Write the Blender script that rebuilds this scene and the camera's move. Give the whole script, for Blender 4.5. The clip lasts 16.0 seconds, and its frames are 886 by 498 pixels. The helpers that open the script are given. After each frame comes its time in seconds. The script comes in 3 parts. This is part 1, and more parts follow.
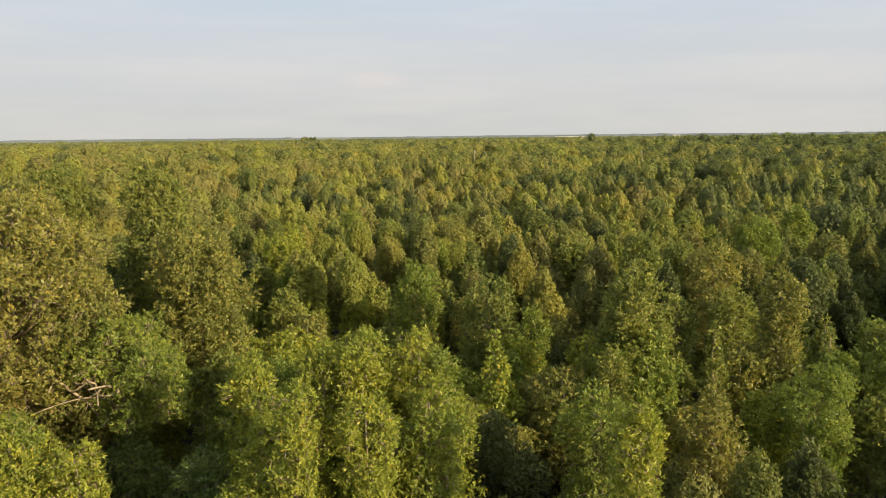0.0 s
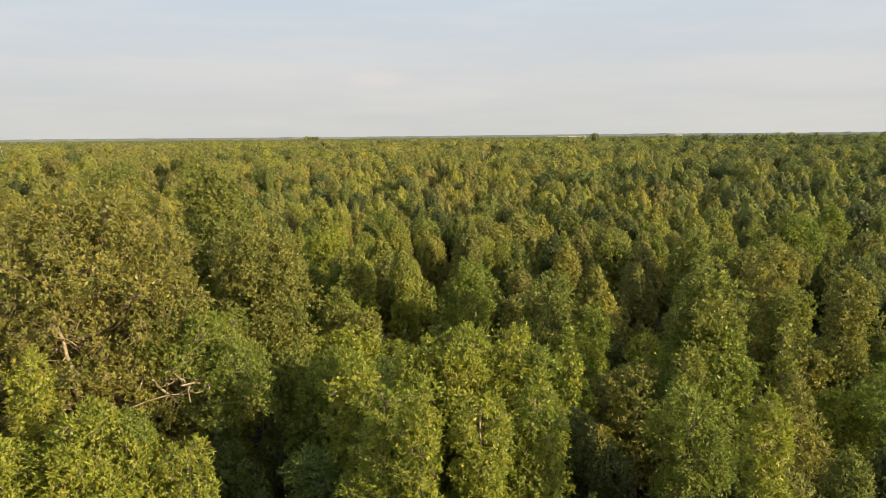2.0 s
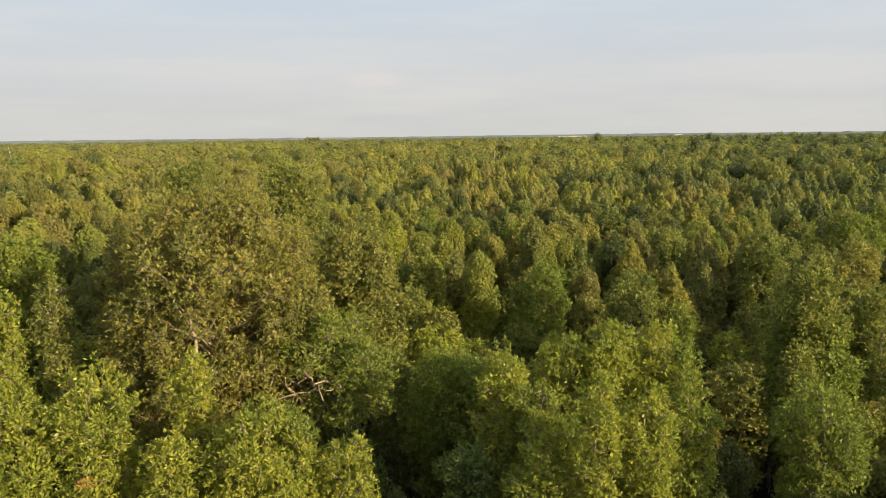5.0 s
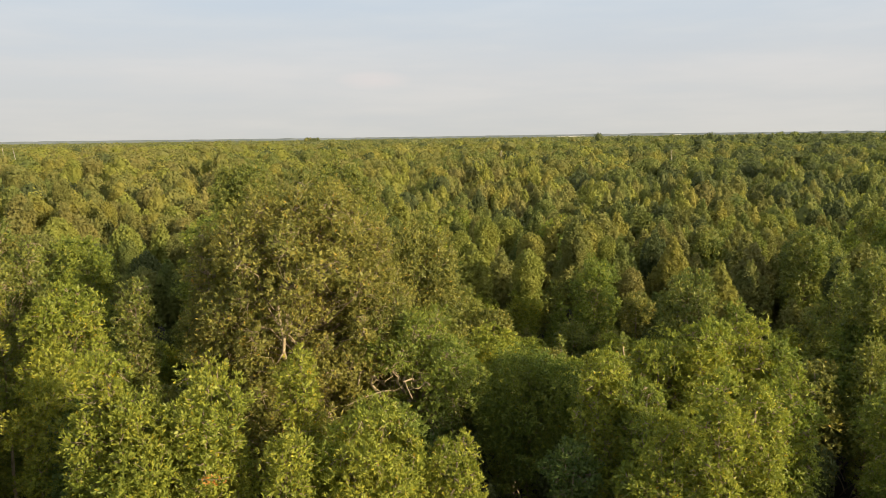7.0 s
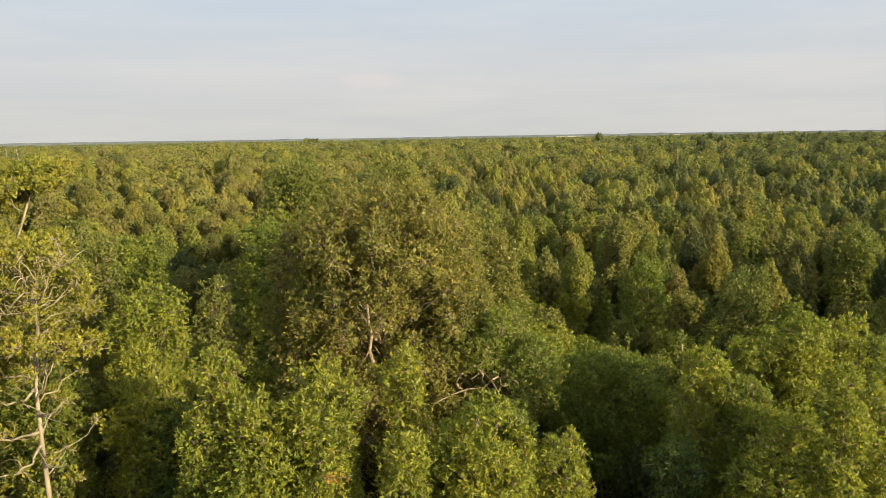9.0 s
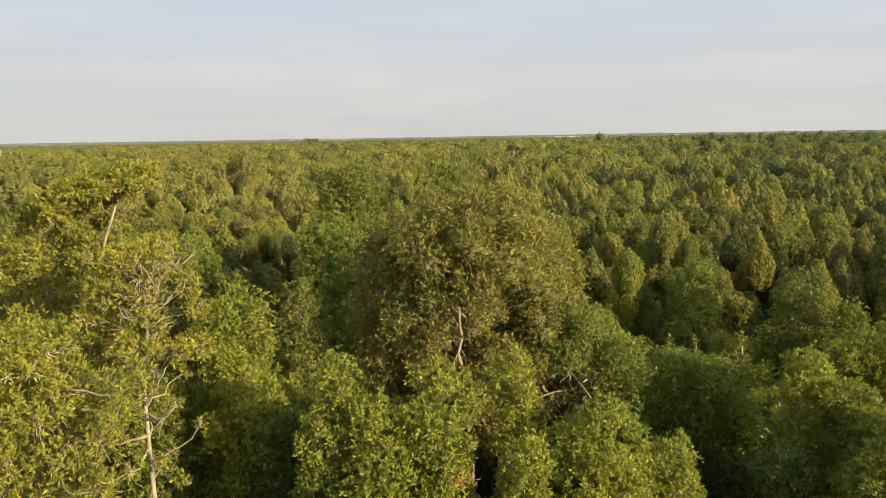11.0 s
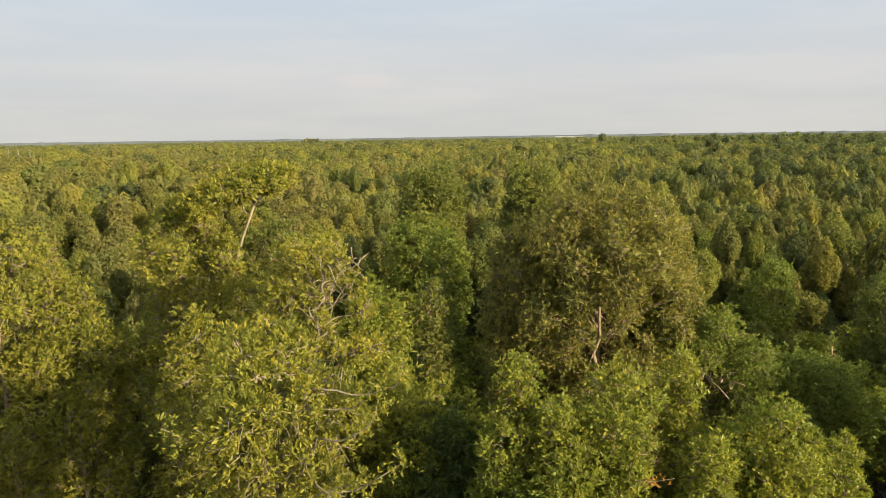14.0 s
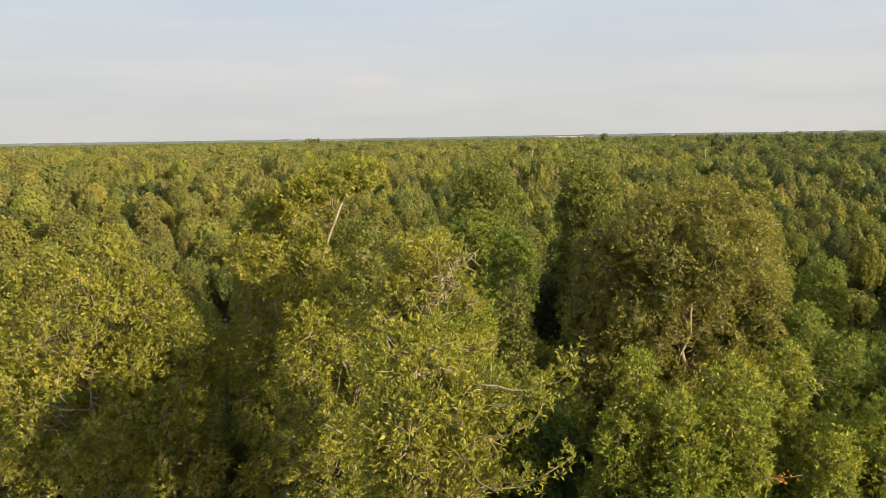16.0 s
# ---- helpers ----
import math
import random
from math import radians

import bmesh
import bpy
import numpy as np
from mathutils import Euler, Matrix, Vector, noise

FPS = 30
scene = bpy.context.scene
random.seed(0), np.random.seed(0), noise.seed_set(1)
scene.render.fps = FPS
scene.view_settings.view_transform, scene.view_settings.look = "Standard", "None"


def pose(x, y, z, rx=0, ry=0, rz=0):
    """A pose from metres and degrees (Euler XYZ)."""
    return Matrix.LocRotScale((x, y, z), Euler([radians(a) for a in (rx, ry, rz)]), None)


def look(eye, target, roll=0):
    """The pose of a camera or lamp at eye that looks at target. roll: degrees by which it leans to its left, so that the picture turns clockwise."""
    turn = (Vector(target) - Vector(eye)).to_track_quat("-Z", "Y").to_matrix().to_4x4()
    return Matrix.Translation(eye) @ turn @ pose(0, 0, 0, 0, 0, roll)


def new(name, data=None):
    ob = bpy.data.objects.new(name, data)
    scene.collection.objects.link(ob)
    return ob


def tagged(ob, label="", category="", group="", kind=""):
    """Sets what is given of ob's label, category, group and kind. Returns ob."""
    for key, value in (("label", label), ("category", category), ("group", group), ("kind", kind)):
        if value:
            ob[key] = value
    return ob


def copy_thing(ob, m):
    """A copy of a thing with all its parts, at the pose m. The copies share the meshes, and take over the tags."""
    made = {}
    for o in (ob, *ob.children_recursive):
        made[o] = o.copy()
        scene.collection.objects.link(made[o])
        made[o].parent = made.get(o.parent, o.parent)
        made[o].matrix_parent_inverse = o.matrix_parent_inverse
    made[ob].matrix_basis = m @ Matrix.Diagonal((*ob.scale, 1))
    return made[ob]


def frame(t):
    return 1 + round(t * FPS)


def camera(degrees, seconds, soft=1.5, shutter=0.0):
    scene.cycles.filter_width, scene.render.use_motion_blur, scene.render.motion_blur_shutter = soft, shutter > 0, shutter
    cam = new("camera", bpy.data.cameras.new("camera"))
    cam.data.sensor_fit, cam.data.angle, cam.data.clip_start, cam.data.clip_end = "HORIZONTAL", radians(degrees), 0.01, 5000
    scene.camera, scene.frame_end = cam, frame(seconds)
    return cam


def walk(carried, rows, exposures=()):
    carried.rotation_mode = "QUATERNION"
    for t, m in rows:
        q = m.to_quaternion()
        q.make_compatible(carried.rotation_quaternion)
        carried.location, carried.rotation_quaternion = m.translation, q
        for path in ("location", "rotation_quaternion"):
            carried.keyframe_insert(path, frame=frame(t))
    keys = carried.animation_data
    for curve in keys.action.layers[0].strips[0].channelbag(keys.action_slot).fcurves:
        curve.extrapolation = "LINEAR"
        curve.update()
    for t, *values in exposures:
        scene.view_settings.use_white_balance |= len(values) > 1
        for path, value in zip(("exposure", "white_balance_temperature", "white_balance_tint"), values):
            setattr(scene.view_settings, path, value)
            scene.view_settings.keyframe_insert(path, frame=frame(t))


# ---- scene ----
cam = camera(61.9, 16.0, 0.7)
METRES, EYE, TILT, LEAN, TURN = 25.0, 17.0, -8.7, 0.6, 0.0
ROWS = [
    (0.0, 0.0, 0.0, 0.0, 0.0, 0.0, -0.0),
    (0.5, -0.0329, -0.0008, -0.0009, 0.03, -0.0, -0.02),
    (1.0, -0.0631, -0.0007, -0.0019, 0.05, -0.01, -0.03),
    (1.5, -0.0946, -0.0003, -0.0025, 0.07, -0.03, -0.05),
    (2.0, -0.1264, 0.0005, -0.0043, 0.07, -0.02, -0.07),
    (2.5, -0.1558, -0.0003, -0.0051, 0.08, -0.01, -0.05),
    (3.0, -0.1866, -0.0014, -0.0059, 0.1, -0.0, -0.02),
    (3.5, -0.2173, -0.0016, -0.0066, 0.1, 0.01, 0.04),
    (4.0, -0.247, -0.0015, -0.0066, 0.08, 0.0, 0.05),
    (6.5, -0.4049, 0.0005, -0.0103, -0.06, 0.02, 0.15),
    (7.0, -0.4347, 0.0004, -0.0111, -0.08, 0.02, 0.17),
    (7.5, -0.466, 0.001, -0.011, -0.11, 0.03, 0.19),
    (8.0, -0.4967, 0.0025, -0.0123, -0.15, 0.04, 0.27),
    (8.5, -0.526, 0.0043, -0.0139, -0.18, 0.04, 0.33),
    (9.0, -0.5581, 0.0062, -0.0152, -0.21, 0.05, 0.35),
    (11.5, -0.716, 0.0095, -0.0105, -0.37, 0.06, 0.39),
    (12.0, -0.7492, 0.0085, -0.0102, -0.43, 0.06, 0.38),
    (12.5, -0.7821, 0.0074, -0.01, -0.44, 0.06, 0.36),
    (13.0, -0.812, 0.0064, -0.0098, -0.44, 0.06, 0.34),
    (13.5, -0.8439, 0.0061, -0.0094, -0.43, 0.08, 0.33),
    (14.0, -0.8762, 0.0067, -0.0097, -0.43, 0.07, 0.31),
    (14.5, -0.9056, 0.0073, -0.0098, -0.41, 0.07, 0.3),
    (15.0, -0.9374, 0.0083, -0.01, -0.4, 0.06, 0.3),
    (15.5, -0.9689, 0.0097, -0.0114, -0.41, 0.07, 0.35),
    (16.0, -0.999, 0.0124, -0.0135, -0.44, 0.08, 0.38),
]
walk(cam, [(t, pose(0, 0, EYE, TILT, LEAN, TURN) @ pose(METRES * x, METRES * y, METRES * z, 90 + pitch, roll, yaw)) for t, x, y, z, yaw, pitch, roll in ROWS])

# ---- world, sun and exposure ----
SUN_AZ, SUN_EL = 52.0, 16.5          # degrees behind the camera, to its right; height
to_sun = Vector((math.sin(radians(SUN_AZ)) * math.cos(radians(SUN_EL)), -math.cos(radians(SUN_AZ)) * math.cos(radians(SUN_EL)), math.sin(radians(SUN_EL))))
scene.view_settings.exposure = 0.8


def node(tree, kind, **inputs):
    n = tree.nodes.new(kind)
    for key, value in inputs.items():
        n.inputs[key.replace("_", " ")].default_value = value
    return n


def ramp(tree, source, stops):
    n = tree.nodes.new("ShaderNodeValToRGB")
    while len(n.color_ramp.elements) < len(stops):
        n.color_ramp.elements.new(0.5)
    for e, (at, colour) in zip(n.color_ramp.elements, stops):
        e.position, e.color = at, (*colour, 1)
    tree.links.new(source, n.inputs[0])
    return n.outputs[0]


def blend(tree, fac, a, b, mode="MIX"):
    n = tree.nodes.new("ShaderNodeMix")
    n.data_type, n.blend_type = "RGBA", mode
    for socket, value in ((n.inputs[0], fac), (n.inputs[6], a), (n.inputs[7], b)):
        if isinstance(value, bpy.types.NodeSocket):
            tree.links.new(value, socket)
        else:
            socket.default_value = value
    return n.outputs[2]


def build_world():
    world = bpy.data.worlds.new("evening_sky")
    world.use_nodes = True
    scene.world = world
    t = world.node_tree
    t.nodes.clear()
    sky = t.nodes.new("ShaderNodeTexSky")
    sky.sky_type, sky.sun_disc = "NISHITA", False
    sky.sun_elevation, sky.sun_rotation = radians(SUN_EL), radians(180 - SUN_AZ)
    sky.dust_density, sky.air_density = 2.5, 1.0
    co = t.nodes.new("ShaderNodeTexCoord")
    sep = t.nodes.new("ShaderNodeSeparateXYZ")
    t.links.new(co.outputs["Generated"], sep.inputs[0])
    # thin streaked cloud veil, thickest towards the horizon
    mp = t.nodes.new("ShaderNodeMapping")
    mp.inputs["Scale"].default_value = (2.2, 2.2, 16)
    t.links.new(co.outputs["Generated"], mp.inputs[0])
    n1 = node(t, "ShaderNodeTexNoise", Scale=1.6, Detail=5.0, Roughness=0.55)
    t.links.new(mp.outputs[0], n1.inputs["Vector"])
    veil = ramp(t, n1.outputs["Fac"], [(0.30, (0.93, 0.93, 0.93)), (0.72, (1.0, 1.0, 1.0))])
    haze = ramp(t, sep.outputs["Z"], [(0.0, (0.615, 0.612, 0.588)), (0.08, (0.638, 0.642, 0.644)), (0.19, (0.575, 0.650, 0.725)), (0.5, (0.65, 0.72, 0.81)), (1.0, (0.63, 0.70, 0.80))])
    tint = ramp(t, n1.outputs["Fac"], [(0.36, (0.975, 0.99, 1.01)), (0.50, (1.0, 1.0, 1.0)), (0.64, (1.035, 1.02, 1.005))])
    cloud = blend(t, 1.0, haze, tint, "MULTIPLY")
    # one small rosy cloud low over the woods
    off = t.nodes.new("ShaderNodeVectorMath")
    off.operation, off.inputs[1].default_value = "SUBTRACT", (-0.088, 0.993, 0.074)
    t.links.new(co.outputs["Generated"], off.inputs[0])
    flat = t.nodes.new("ShaderNodeVectorMath")
    flat.operation, flat.inputs[1].default_value = "MULTIPLY", (19.0, 19.0, 70.0)
    t.links.new(off.outputs[0], flat.inputs[0])
    size = t.nodes.new("ShaderNodeVectorMath")
    size.operation = "LENGTH"
    t.links.new(flat.outputs[0], size.inputs[0])
    rosy = ramp(t, size.outputs["Value"], [(0.0, (0.080, 0.034, 0.016)), (0.5, (0.050, 0.021, 0.010)), (1.0, (0, 0, 0))])
    cloud = blend(t, 1.0, cloud, rosy, "ADD")
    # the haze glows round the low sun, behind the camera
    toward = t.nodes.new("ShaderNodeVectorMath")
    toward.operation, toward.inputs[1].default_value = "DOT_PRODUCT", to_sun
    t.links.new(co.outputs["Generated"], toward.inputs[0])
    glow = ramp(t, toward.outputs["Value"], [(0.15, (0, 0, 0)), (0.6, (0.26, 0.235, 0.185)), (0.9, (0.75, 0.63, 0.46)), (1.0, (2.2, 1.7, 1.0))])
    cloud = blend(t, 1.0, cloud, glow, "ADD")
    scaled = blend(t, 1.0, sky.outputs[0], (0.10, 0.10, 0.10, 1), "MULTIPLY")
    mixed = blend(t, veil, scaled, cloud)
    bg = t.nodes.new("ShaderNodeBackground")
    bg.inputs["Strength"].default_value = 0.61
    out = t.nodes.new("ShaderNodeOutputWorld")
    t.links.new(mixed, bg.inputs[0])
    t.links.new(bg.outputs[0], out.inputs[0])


build_world()
sun = new("sun", bpy.data.lights.new("sun", "SUN"))
sun.data.energy, sun.data.angle, sun.data.color = 5.1, radians(0.6), (1.0, 0.83, 0.50)
sun.matrix_world = look(to_sun * 100, (0, 0, 0))


# ---- materials ----
def leaf_material(name, stops, gloss=0.42, clump=4.5, uneven=0.85):
    """Waxy leaf: each leaf takes its tone from a range; crowns drift in tone, and light passes through."""
    m = bpy.data.materials.new(name)
    m.use_nodes = True
    t = m.node_tree
    t.nodes.clear()
    geo = t.nodes.new("ShaderNodeNewGeometry")
    tone = ramp(t, geo.outputs["Random Per Island"], stops)
    pos = node(t, "ShaderNodeTexNoise", Scale=0.55, Detail=3.0)
    t.links.new(geo.outputs["Position"], pos.inputs["Vector"])
    drift = ramp(t, pos.outputs["Fac"], [(0.3, (0.78, 0.84, 0.80)), (0.7, (1.18, 1.10, 1.0))])
    tone = blend(t, 1.0, tone, drift, "MULTIPLY")
    # lighter and darker tufts: clump-scale shading painted into the leaf tone
    near = node(t, "ShaderNodeTexNoise", Scale=clump, Detail=2.0)
    t.links.new(geo.outputs["Position"], near.inputs["Vector"])
    tufts = ramp(t, near.outputs["Fac"], [(0.32, (1 - 0.28 * uneven, 1 - 0.25 * uneven, 1 - 0.2 * uneven)), (0.5, (1.0, 1.0, 1.0)), (0.68, (1 + 0.22 * uneven, 1 + 0.18 * uneven, 1 + 0.08 * uneven))])
    tone = blend(t, 1.0, tone, tufts, "MULTIPLY")
    info = t.nodes.new("ShaderNodeObjectInfo")
    own = ramp(t, info.outputs["Random"], [(0.0, (0.92, 0.95, 0.96)), (0.5, (1, 1, 1)), (1.0, (1.07, 1.04, 1.0))])
    tone = blend(t, 1.0, tone, own, "MULTIPLY")
    bsdf = node(t, "ShaderNodeBsdfPrincipled", Roughness=gloss)
    bsdf.inputs["Specular IOR Level"].default_value = 0.19 if gloss < 0.6 else 0.12
    through_leaf = t.nodes.new("ShaderNodeBsdfTranslucent")
    t.links.new(tone, bsdf.inputs["Base Color"])
    warm = blend(t, 1.0, tone, (1.2, 1.3, 0.85, 1), "MULTIPLY")
    t.links.new(warm, through_leaf.inputs["Color"])
    mix = node(t, "ShaderNodeMixShader", Fac=0.38)
    t.links.new(bsdf.outputs[0], mix.inputs[1])
    t.links.new(through_leaf.outputs[0], mix.inputs[2])
    out = t.nodes.new("ShaderNodeOutputMaterial")
    t.links.new(mix.outputs[0], out.inputs[0])
    return m


def rough_material(name, dark, light, scale, bump=0.4, roughness=0.85, stretch=(1, 1, 1)):
    m = bpy.data.materials.new(name)
    m.use_nodes = True
    t = m.node_tree
    bsdf = t.nodes["Principled BSDF"]
    bsdf.inputs["Roughness"].default_value = roughness
    geo = t.nodes.new("ShaderNodeNewGeometry")
    mp = t.nodes.new("ShaderNodeMapping")
    mp.inputs["Scale"].default_value = stretch
    t.links.new(geo.outputs["Position"], mp.inputs[0])
    fine = node(t, "ShaderNodeTexNoise", Scale=scale, Detail=6.0)
    wide = node(t, "ShaderNodeTexNoise", Scale=scale * 0.13, Detail=3.0)
    t.links.new(mp.outputs[0], fine.inputs["Vector"])
    t.links.new(geo.outputs["Position"], wide.inputs["Vector"])
    c = ramp(t, fine.outputs["Fac"], [(0.3, dark), (0.7, light)])
    w = ramp(t, wide.outputs["Fac"], [(0.3, (0.7, 0.7, 0.7)), (0.7, (1.15, 1.12, 1.1))])
    t.links.new(blend(t, 1.0, c, w, "MULTIPLY"), bsdf.inputs["Base Color"])
    b = node(t, "ShaderNodeBump", Strength=bump, Distance=0.02)
    t.links.new(fine.outputs["Fac"], b.inputs["Height"])
    t.links.new(b.outputs[0], bsdf.inputs["Normal"])
    return m


def spray_tones(r, g, b):
    """Sprays of many leaves, seen from afar, differ less than single leaves do."""
    return [(0.0, (r * 0.92, g * 0.93, b * 0.94)), (0.6, (r, g, b)), (1.0, (r * 1.10, g * 1.08, b * 1.05))]


def tones(r, g, b, old):
    """Darkest, usual, young and ageing leaf of one kind of tree."""
    return [(0.0, (r * 0.70, g * 0.76, b * 0.86)), (0.4, (r * 0.96, g * 1.0, b * 1.0)), (0.8, (r * 1.18, g * 1.15, b * 1.05)), (0.965, (r * 1.36, g * 1.28, b * 1.1)), (1.0, old)]


HUES = {
    "green": (0.186, 0.218, 0.050),
    "yellow": (0.240, 0.260, 0.050),
    "olive": (0.188, 0.204, 0.058),
    "rust": (0.216, 0.208, 0.063),
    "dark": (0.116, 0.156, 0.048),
    "gold": (0.262, 0.256, 0.050),
    # haze of the farthest woods, painted into their leaf colour
    "haze_grey": (0.160, 0.170, 0.078),
}
OLD = {"green": (0.30, 0.25, 0.03), "yellow": (0.42, 0.29, 0.03), "olive": (0.32, 0.24, 0.05), "rust": (0.38, 0.23, 0.05), "dark": (0.20, 0.20, 0.03), "gold": (0.46, 0.34, 0.03), "haze_grey": (0.24, 0.22, 0.08)}
LEAF = {k: leaf_material("leaf_" + k, tones(*HUES[k], OLD[k])) for k in HUES}
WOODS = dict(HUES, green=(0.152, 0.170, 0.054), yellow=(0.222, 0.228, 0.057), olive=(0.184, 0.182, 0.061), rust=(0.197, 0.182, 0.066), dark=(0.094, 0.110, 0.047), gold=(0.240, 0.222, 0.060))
SPRAY = {k: leaf_material("leaf_spray_" + k, spray_tones(*WOODS[k]), 0.65, 1.2, 0.35) for k in HUES}
TONES = list(LEAF)
BARK = rough_material("bark_grey_brown", (0.17, 0.13, 0.085), (0.38, 0.30, 0.205), 9.0, 0.6, 0.85, (1, 1, 0.35))
PALE_BARK = rough_material("bark_pale", (0.20, 0.168, 0.115), (0.38, 0.325, 0.235), 7.0, 0.5, 0.8, (1, 1, 0.3))
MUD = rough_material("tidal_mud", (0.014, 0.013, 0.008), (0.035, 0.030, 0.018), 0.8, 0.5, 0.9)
# ridge colour carries the blue-grey of the air haze
FAR = rough_material("distant_woods_hazed", (0.11, 0.132, 0.142), (0.14, 0.160, 0.165), 0.02, 0.0, 0.95)


DEAD = rough_material("dead_wood", (0.26, 0.235, 0.19), (0.42, 0.385, 0.32), 6.0, 0.4, 0.9)
DRY = leaf_material("leaf_withered", [(0.0, (0.34, 0.15, 0.04)), (0.6, (0.48, 0.24, 0.07)), (1.0, (0.52, 0.30, 0.11))], 0.7)
WHITE = rough_material("white_plaster", (0.45, 0.44, 0.42), (0.55, 0.54, 0.52), 0.15, 0.1, 0.8)
GLASS = rough_material("window_glass", (0.05, 0.06, 0.07), (0.09, 0.10, 0.11), 0.3, 0.0, 0.15)


# ---- mesh helpers ----
def leaf_mesh(name, verts, material_list, slots=None, corners=4):
    """One mesh of loose leaves: verts holds as many rows as a leaf has corners for each."""
    n = len(verts) // corners
    me = bpy.data.meshes.new(name)
    me.vertices.add(n * corners)
    me.vertices.foreach_set("co", np.ascontiguousarray(verts, dtype=np.float32).ravel())
    me.loops.add(n * corners)
    me.loops.foreach_set("vertex_index", np.arange(n * corners, dtype=np.int32))
    me.polygons.add(n)
    me.polygons.foreach_set("loop_start", np.arange(0, n * corners, corners, dtype=np.int32))
    for m in material_list:
        me.materials.append(m)
    if slots is not None:
        me.polygons.foreach_set("material_index", np.asarray(slots, dtype=np.int32))
    me.update(calc_edges=True)
    return me


def unit(v):
    return v / np.maximum(np.linalg.norm(v, axis=-1, keepdims=True), 1e-9)


def leaves(rng, tips, ways, count, length, width, loose=0.45):
    """Rosettes of leaves that stand up and outwards from branch tips: four corners for each leaf, slightly folded."""
    n = len(tips) * count
    p = np.repeat(tips, count, 0) + rng.normal(0, length * 0.14, (n, 3))
    way = np.repeat(ways, count, 0)
    along = unit(way * 0.55 + np.array([0, 0, 0.42]) + unit(rng.normal(0, 1, (n, 3))) * 0.85)
    face = way + rng.normal(0, loose, (n, 3))
    face = unit(face - (face * along).sum(-1, keepdims=True) * along)
    across = unit(np.cross(along, face))
    size = rng.uniform(0.65, 1.25, (n, 1))
    ln, wd = length * size, width * size * 0.5
    left = p + along * ln * 0.56 + across * wd + face * wd * 0.3
    right = p + along * ln * 0.56 - across * wd + face * wd * 0.3
    tip = p + along * ln - face * ln * 0.08
    return np.stack([p, left, tip, right], 1).reshape(-1, 3)


def sprays(rng, p, way, length, width, loose):
    """Three-cornered sprays, each one standing for the tip of a twig with its leaves: its foot is narrow or broad by chance."""
    n = len(p)
    face = unit(way + rng.normal(0, loose, (n, 3)))
    along = unit(rng.normal(0, 1, (n, 3))) * 0.9 + np.array([0, 0, 0.8])
    along = unit(along - (along * face).sum(-1, keepdims=True) * face)
    across = np.cross(along, face)
    size = rng.uniform(0.6, 1.35, (n, 1))
    ln, wd = length * size, width * size
    foot = p - along * ln * 0.4
    side = rng.uniform(-0.2, 0.5, (n, 1))
    return np.stack([foot, p + along * ln * side + across * wd * 0.9, p + along * ln * 0.65 - across * wd * 0.35], 1).reshape(-1, 3)


def tube(points, radii, sides=6):
    """Rings round a bent line: vertices and faces."""
    pts = np.asarray(points, float)
    verts, faces = [], []
    for i, p in enumerate(pts):
        way = unit(pts[min(i + 1, len(pts) - 1)] - pts[max(i - 1, 0)])
        ref = np.array([1.0, 0, 0]) if abs(way[0]) < 0.9 else np.array([0, 1.0, 0])
        a = unit(np.cross(way, ref))
        b = np.cross(way, a)
        for k in range(sides):
            g = 2 * math.pi * k / sides
            verts.append(p + radii[i] * (math.cos(g) * a + math.sin(g) * b))
    for i in range(len(pts) - 1):
        for k in range(sides):
            k2 = (k + 1) % sides
            faces.append((i * sides + k, i * sides + k2, (i + 1) * sides + k2, (i + 1) * sides + k))
    faces.append(tuple(range(sides))[::-1])
    faces.append(tuple((len(pts) - 1) * sides + k for k in range(sides)))
    return verts, faces


def tube_mesh(name, lines, material):
    verts, faces = [], []
    for points, radii, sides in lines:
        v, f = tube(points, radii, sides)
        faces += [tuple(i + len(verts) for i in face) for face in f]
        verts += v
    me = bpy.data.meshes.new(name)
    me.from_pydata([tuple(v) for v in verts], [], faces)
    me.materials.append(material)
    for poly in me.polygons:
        poly.use_smooth = True
    return me


def part(name, me, parent, label=""):
    ob = new(name, me)
    ob.parent = parent
    return tagged(ob, label)


# ---- trees ----
def profile(style, t):
    """Crown radius, as a share of the widest, from top (0) to crown base (1)."""
    if style == "cone":
        return min(1.0, 0.20 + 1.3 * t)
    if style == "column":
        return math.sqrt(max(0.06, 1 - (1 - min(t * 2.4, 1.0)) ** 2)) * (1.0 - 0.12 * t)
    return math.sqrt(max(0.10, 1 - (1 - min(t * 2.2, 1.0)) ** 2)) * (1 - 0.35 * max(0, t - 0.6))


